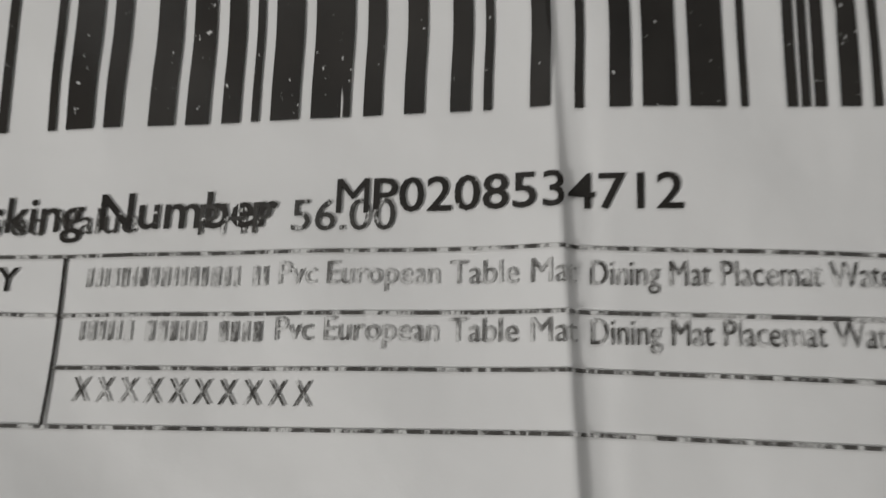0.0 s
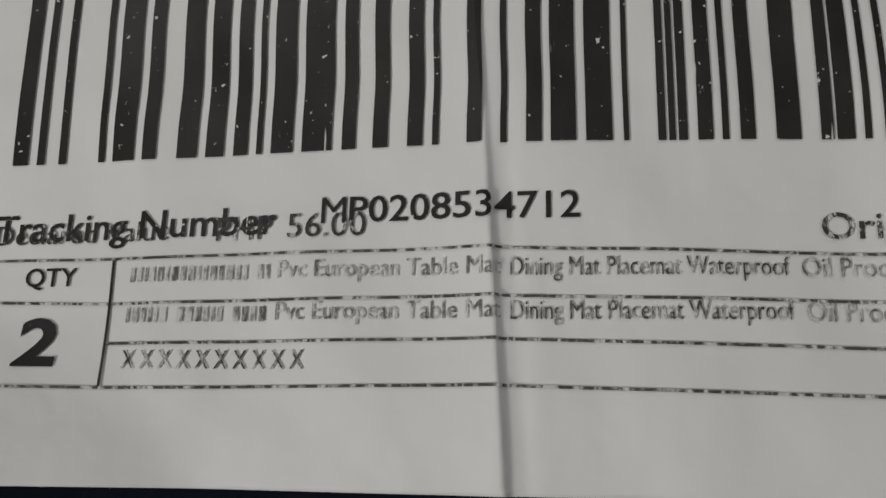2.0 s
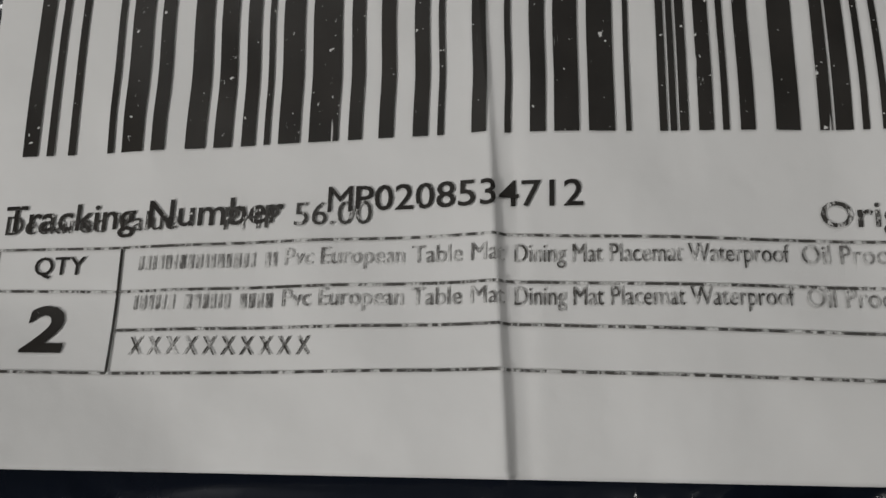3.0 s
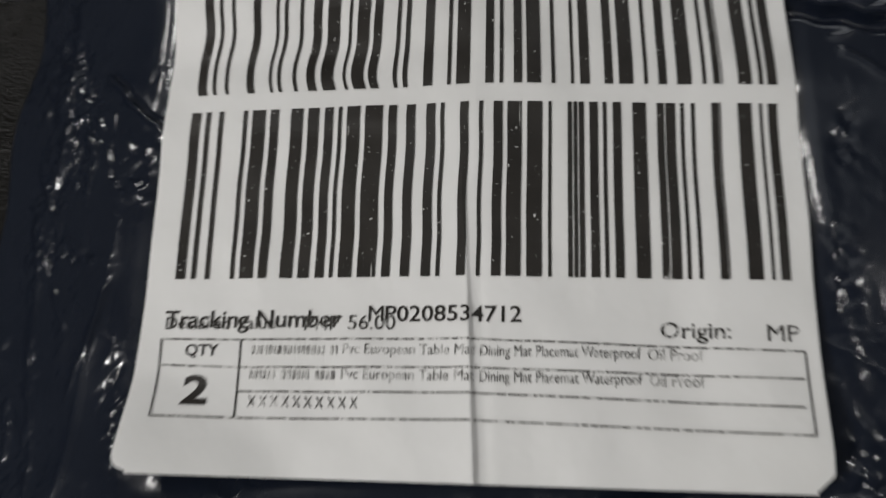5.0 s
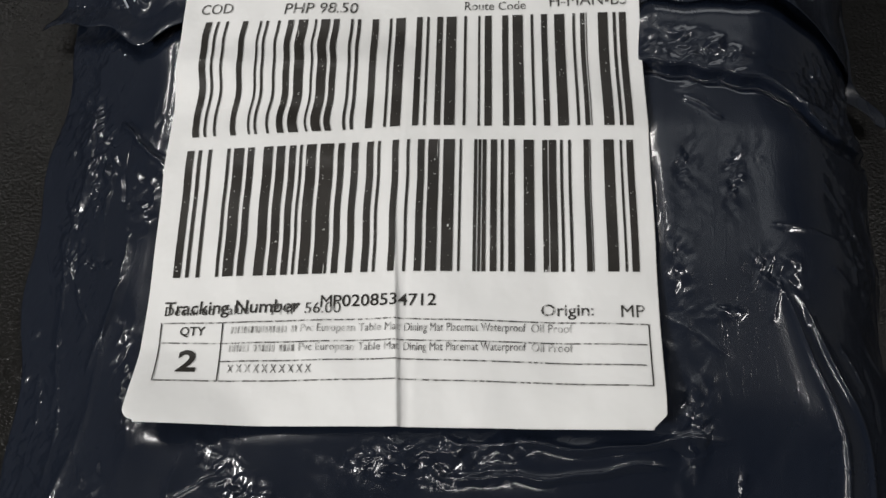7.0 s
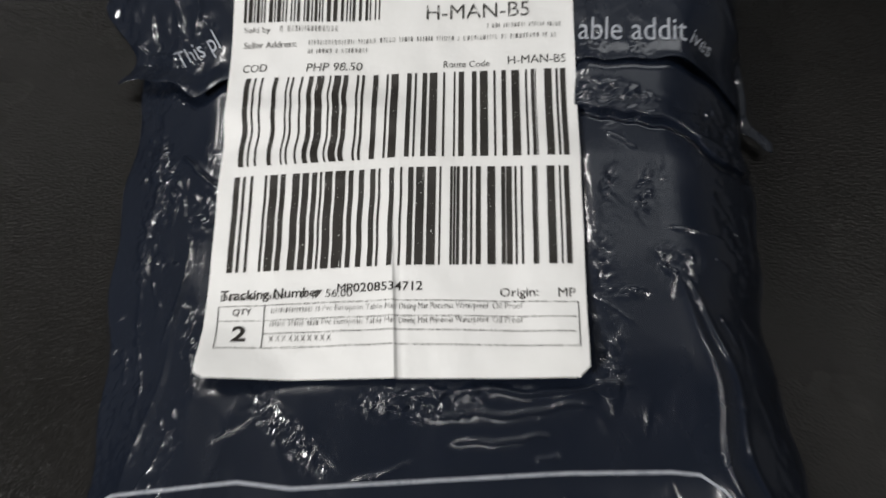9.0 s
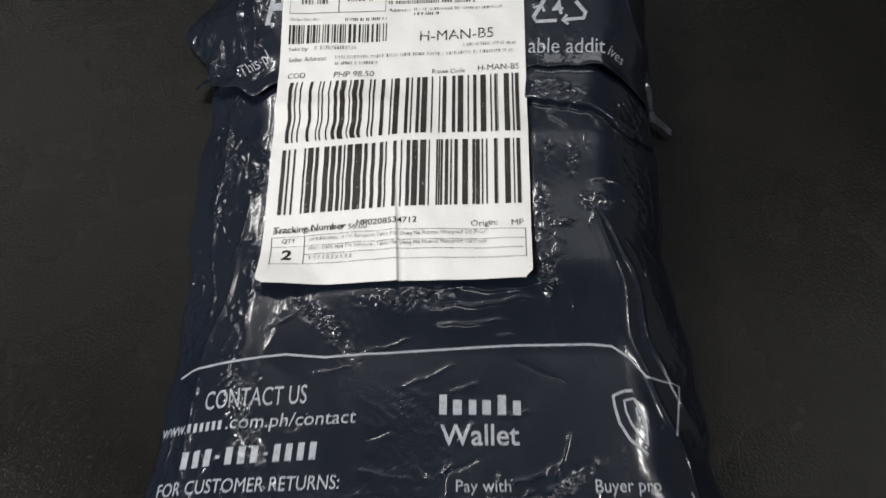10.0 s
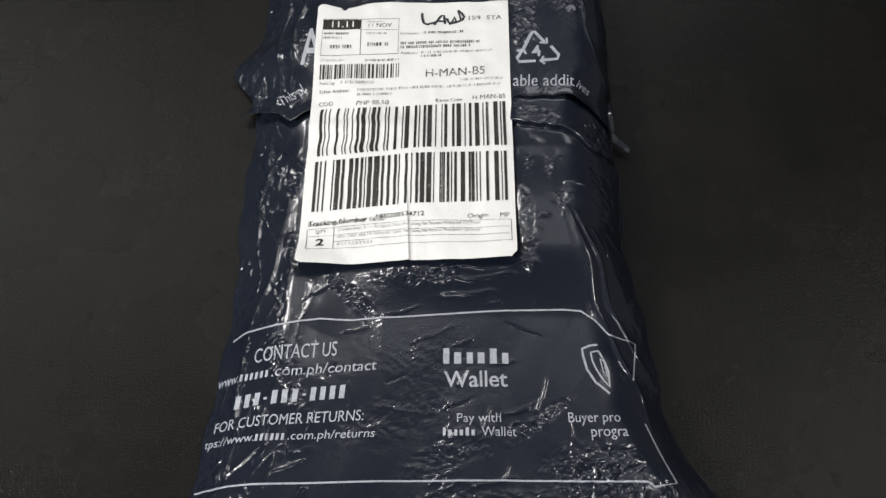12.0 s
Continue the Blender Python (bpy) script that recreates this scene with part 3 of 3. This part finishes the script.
finish("shield_sign", merge(ribbon([(82.4, -11.4), (79, -11.8), (75.6, -13.4), (75.9, -17), (77.2, -22.7), (80.4, -28.2), (86.2, -32.9)], 1.0),
                            ribbon([(82.5, -14.2), (79.2, -15), (79.6, -18.8), (81.3, -22.9), (83.6, -26.8), (86.4, -30.0), (86.2, -23), (84.6, -18.4), (82.6, -14.2)], 0.8),
                            ribbon([(83.0, -17.6), (84.7, -19.2), (85.6, -25.4), (84.0, -23.6), (83.0, -17.6)], 0.5)), on_bag, PRINT, parcel, "pale outline of a shield", 0.0008)


def flap_print(name, bm, label):
    return finish(name, bm, on_flap, PRINT, parcel, label, 0.0008)


flap_print("recycling_sign", merge(ribbon([(55.6, 147.0), (60.2, 157.2), (61.4, 157.6), (66.4, 150.8)], 1.7), ribbon([(63.8, 150.6), (67.6, 150.2), (67.4, 153.6)], 1.2),
                                   ribbon([(69.4, 148.2), (73.0, 142.4), (72.2, 139.6), (64.4, 139.2)], 1.7), ribbon([(65.6, 141.6), (63.6, 139.0), (66.0, 136.8)], 1.2),
                                   ribbon([(61.4, 139.0), (53.4, 139.0), (52.2, 141.2), (55.0, 146.2)], 1.7), ribbon([(52.2, 145.6), (55.6, 146.8), (56.6, 143.6)], 1.2)), "pale triangle of three bent arrows")
lettering("4", 60.0, 141.6, 4.6, 7.0, 6, on_flap, PRINT, parcel, name="flap_lettering", bold=0.02, step=0.0008)
lettering("able addit", 49.6, 123.6, 30.0, 7.6, -4, on_flap, PRINT, parcel, name="flap_lettering", step=0.0008)
lettering("ives", 80.4, 121.6, 6.6, 5.2, -24, on_flap, PRINT, parcel, name="flap_lettering", step=0.0008)
lettering("This pl", -65.0, 117.6, 13.4, 9.0, 24, on_flap, PRINT, parcel, name="flap_lettering", slant=-0.1, step=0.0008)
lettering("A", -57.6, 140.4, 11.0, 22.5, 3, on_flap, PRINT, parcel, name="flap_lettering", bold=0.01, step=0.0008)

# ---- the shipping label ----
label_ob = tagged(new("shipping_label"), "white creased paper shipping label stuck on a navy bag", "label")


def sheet_left(y):
    low = 0.0025 * (1 - np.sqrt(np.maximum(1 - np.clip((0.0288 - y) / 0.0025, 0, 1) ** 2, 0)))
    high = 0.0030 * (1 - np.sqrt(np.maximum(1 - np.clip((y - 0.1760) / 0.0030, 0, 1) ** 2, 0)))
    return -0.0505 + low + high - 0.0002 * smooth(0.12, 0.18, y)


def sheet_right(y):
    return 0.0485 - np.clip(0.0285 - y, 0, 0.0022)


def sheet():
    v, u = np.meshgrid(np.linspace(0, 1, 380), np.linspace(0, 1, 420), indexing="ij")
    Y = 0.0259 + (0.1790 - 0.0259) * v
    X = sheet_left(Y) + (sheet_right(Y) - sheet_left(Y)) * u
    dip = 0.0035 * np.exp(-((X + 0.036) / 0.009) ** 2) + 0.0022 * np.exp(-((X + 0.0365) / 0.0012) ** 2)
    Y = Y - dip * v ** 6 - 0.0006 * v ** 4 * np.sin(60 * X)
    Z = paper(X, Y)
    return grid_mesh("paper", X, Y, Z, PAPER, Z - 0.00014)


part("paper", sheet(), label_ob, "white creased paper sheet")


def words(text, x, y, w, h, turn=0.0, mat=WORN, **more):
    return lettering(text, x, y, w, h, turn, on_paper, mat, label_ob, name="label_lettering", step=0.0008, **more)


def bars(x, y, w, h, seed, turn=0.0, mat=WORN):
    return word_bars(x, y, w, h, turn, on_paper, mat, label_ob, seed, name="label_text_line", step=0.0008)


def barcode(widths, x, y0, y1, name="barcode", label="black printed barcode"):
    """Bars and gaps by turns, each given in tenths of a millimetre."""
    code = tagged(new(name), label)
    code.parent = label_ob
    for i, w in enumerate(widths):
        if i % 2 == 0:
            finish("bar", rect(x + 0.02, y0, x + w / 10 - 0.02, y1), on_paper, INK, code, "", 0.001)
        x += w / 10
    return code


LOWER = "16 9 8 14 8 33 7 8 22 8 14 20 20 8 18 9 14 8 6 8 21 8 28 9 13 15 14 17 14 8 6 24 13 16 6 16 14 7 22 8 23 9 5 24 7 2 6 2 8 8 13 7 6 9 13 17 21 16 11 2 15 7 6 10 6 24 11 1 2 25 21 11 5 8 14"
UPPER = "15 10 6 15 6 31 12 26 5 9 6 20 6 17 14 10 21 15 5 9 20 7 13 23 6 8 7 23 14 23 6 8 21 24 13 9 6 16 13 7 22 16 6 24 5 9 15 22 13 9 22 16 6 16 13 15 22 16 6 10 10 2 2 23 21 10 7 6 15"
barcode([int(w) for w in LOWER.split()], -45.9, 55.4, 83.0)
barcode([int(w) for w in UPPER.split()], -44.8, 86.1, 114.1)
rng = random.Random(7)
SMALL = [rng.choice((4, 4, 8, 11)) if k % 2 == 0 else rng.choice((4, 5, 7, 10)) for k in range(61)]
scale = 402 / sum(SMALL)
barcode([w * scale for w in SMALL], -47.4, 131.8, 140.0)

words("Tracking Number", -46.8, 46.9, 27.8, 3.5, mat=INK, bold=0.010)
words("M", -15.0, 48.6, 2.2, 2.4, mat=INK)
words("P0208534712", -12.5, 48.6, 19.7, 2.4, mat=INK, bold=0.008)
words("PHP", -24.6, 47.3, 5.2, 2.2, mat=WORN)
words("56.00", -18.0, 47.4, 7.0, 2.2, mat=WORN)
words("Declared Value", -46.6, 47.5, 17.5, 1.9, mat=WORN)
words("Origin:", 26.9, 46.1, 9.6, 3.0, mat=WORN, bold=0.010)
words("MP", 41.5, 46.6, 4.3, 2.3, mat=WORN)
words("QTY", -42.9, 43.1, 5.1, 2.1, mat=INK, bold=0.008)
words("2", -42.4, 36.0, 3.9, 4.5, mat=INK, bold=0.03)
for y in (43.4, 39.7):
    bars(-32.4, y + 0.3, 13.0, 1.3, int(y * 10), mat=FAINT)
    words("Pvc European Table Mat", -18.6, y - 0.1, 19.2, 2.0, mat=FAINT)
    words("Dining Mat Placemat Waterproof", 1.4, y - 0.2, 22.6, 2.1, mat=SOFT)
    words("Oil Proof", 25.0, y + 0.2, 7.6, 1.65, mat=FAINT)
words("X X X X X X X X X X", -32.3, 35.9, 16.4, 1.6, mat=SOFT)
for k, line in enumerate((((-47.0, 46.0), (-34, 45.9), (0, 46.1), (46.3, 45.2)), ((-46.9, 42.0), (-34.2, 41.7), (0, 42.0), (45.8, 41.3)),
                          ((-34.0, 38.1), (0, 38.4), (45.4, 37.4)), ((-46.4, 34.2), (-34, 34.2), (0, 34.6), (46.3, 33.6)),
                          ((-47.0, 46.1), (-46.4, 34.1)), ((-34.3, 45.9), (-34.0, 34.1)), ((46.4, 45.2), (46.3, 33.6)))):
    finish("table_line", ribbon(line, 0.25), on_paper, SOFT if k < 4 else INK, label_ob, "broken printed line" if k < 4 else "", 0.0005)
words("COD", -46.6, 116.1, 7.2, 2.5)
words("PHP 98.50", -27.6, 115.6, 16.0, 2.6)
words("Route Code", 11.6, 115.5, 13.0, 2.1)
words("H-MAN-B5", 29.7, 116.0, 16.2, 2.7)
words("Seller Address:", -46.9, 123.8, 15.6, 2.0)
bars(-27.7, 124.3, 72.0, 1.5, 21, 0, FAINT)
bars(-27.8, 121.4, 18.0, 1.5, 22, 0, FAINT)
words("Sold by", -47.1, 128.2, 7.8, 2.2)
bars(-36.5, 128.7, 17.4, 1.8, 23, 0, FAINT)
words("Order Number", -47.3, 141.9, 12.5, 1.6, mat=FAINT)
bars(-24.4, 141.6, 17.0, 1.3, 24)
words("H-MAN-B5", 6.4, 131.3, 29.5, 4.8)
bars(23.8, 128.0, 21.0, 1.4, 25, 0, FAINT)
finish("header_block", rect(-47.2, 161.4, -27.6, 167.8), on_paper, INK, label_ob, "solid dark block", 0.0015)
lettering("11.11", -42.6, 162.8, 11.2, 3.8, 0, lambda x, y: on_paper(x, y) + 0.0001, PAPER, label_ob, name="label_lettering", step=0.0015, label='white words "11.11" in a dark block')
finish("header_box", merge(ribbon([(-47.2, 168.2), (-8.0, 168.0), (-8.0, 145.8), (-47.5, 145.4)], 0.3, True), ribbon([(-27.6, 168.0), (-27.3, 145.8)], 0.3), ribbon([(-27.4, 161.0), (-8.0, 161.2)], 0.2)),
       on_paper, INK, label_ob, "printed outline of two boxes", 0.0015)
words("11 NOV", -23.7, 162.7, 12.0, 2.5)
bars(-25.0, 165.8, 9.0, 0.9, 26, 0, FAINT)
bars(-46.4, 158.4, 12.6, 1.3, 27)
bars(-46.4, 155.8, 9.2, 1.3, 28)
bars(-42.9, 149.8, 10.9, 2.2, 29)
bars(-23.8, 150.8, 11.2, 2.2, 30)
bars(-25.0, 158.4, 11.0, 1.2, 31, 0, FAINT)
words("Customer", -7.0, 157.9, 9.6, 1.5)
bars(5.0, 157.9, 20.4, 1.6, 32)
bars(-6.8, 151.6, 40.6, 1.6, 33)
bars(-6.8, 149.2, 36.6, 1.6, 34)
words("Address:", -6.6, 145.6, 8.6, 1.5)
bars(3.7, 145.8, 36.0, 1.3, 35, 0, FAINT)
bars(3.8, 143.7, 10.4, 1.3, 36)
words("159", 28.0, 166.2, 6.2, 2.6)
words("STA", 37.2, 166.0, 7.8, 2.7)
finish("pen_writing", merge(ribbon([(3.9, 171.8), (4.1, 168.0), (4.9, 165.0), (6.6, 164.0), (11.3, 165.6)], 1.4), ribbon([(10.2, 163.6), (12.2, 167.2), (13.9, 169.8), (15.2, 169.9), (15.6, 167.0), (15.9, 164.2)], 1.3),
                            ribbon([(11.3, 166.4), (16.4, 166.0)], 1.1), ribbon([(16.7, 168.0), (17.4, 165.8), (18.4, 164.4), (19.7, 165.4), (20.6, 168.4), (21.6, 165.0)], 1.3),
                            ribbon([(22.4, 172.8), (24.4, 170.8), (25.7, 168.6), (24.9, 166.4), (21.8, 164.8), (17.8, 164.0)], 1.4), ribbon([(22.6, 171.8), (23.6, 168.6), (23.9, 166.2)], 1.0)),
       on_paper, PEN, label_ob, "thick black handwritten strokes", 0.0015)
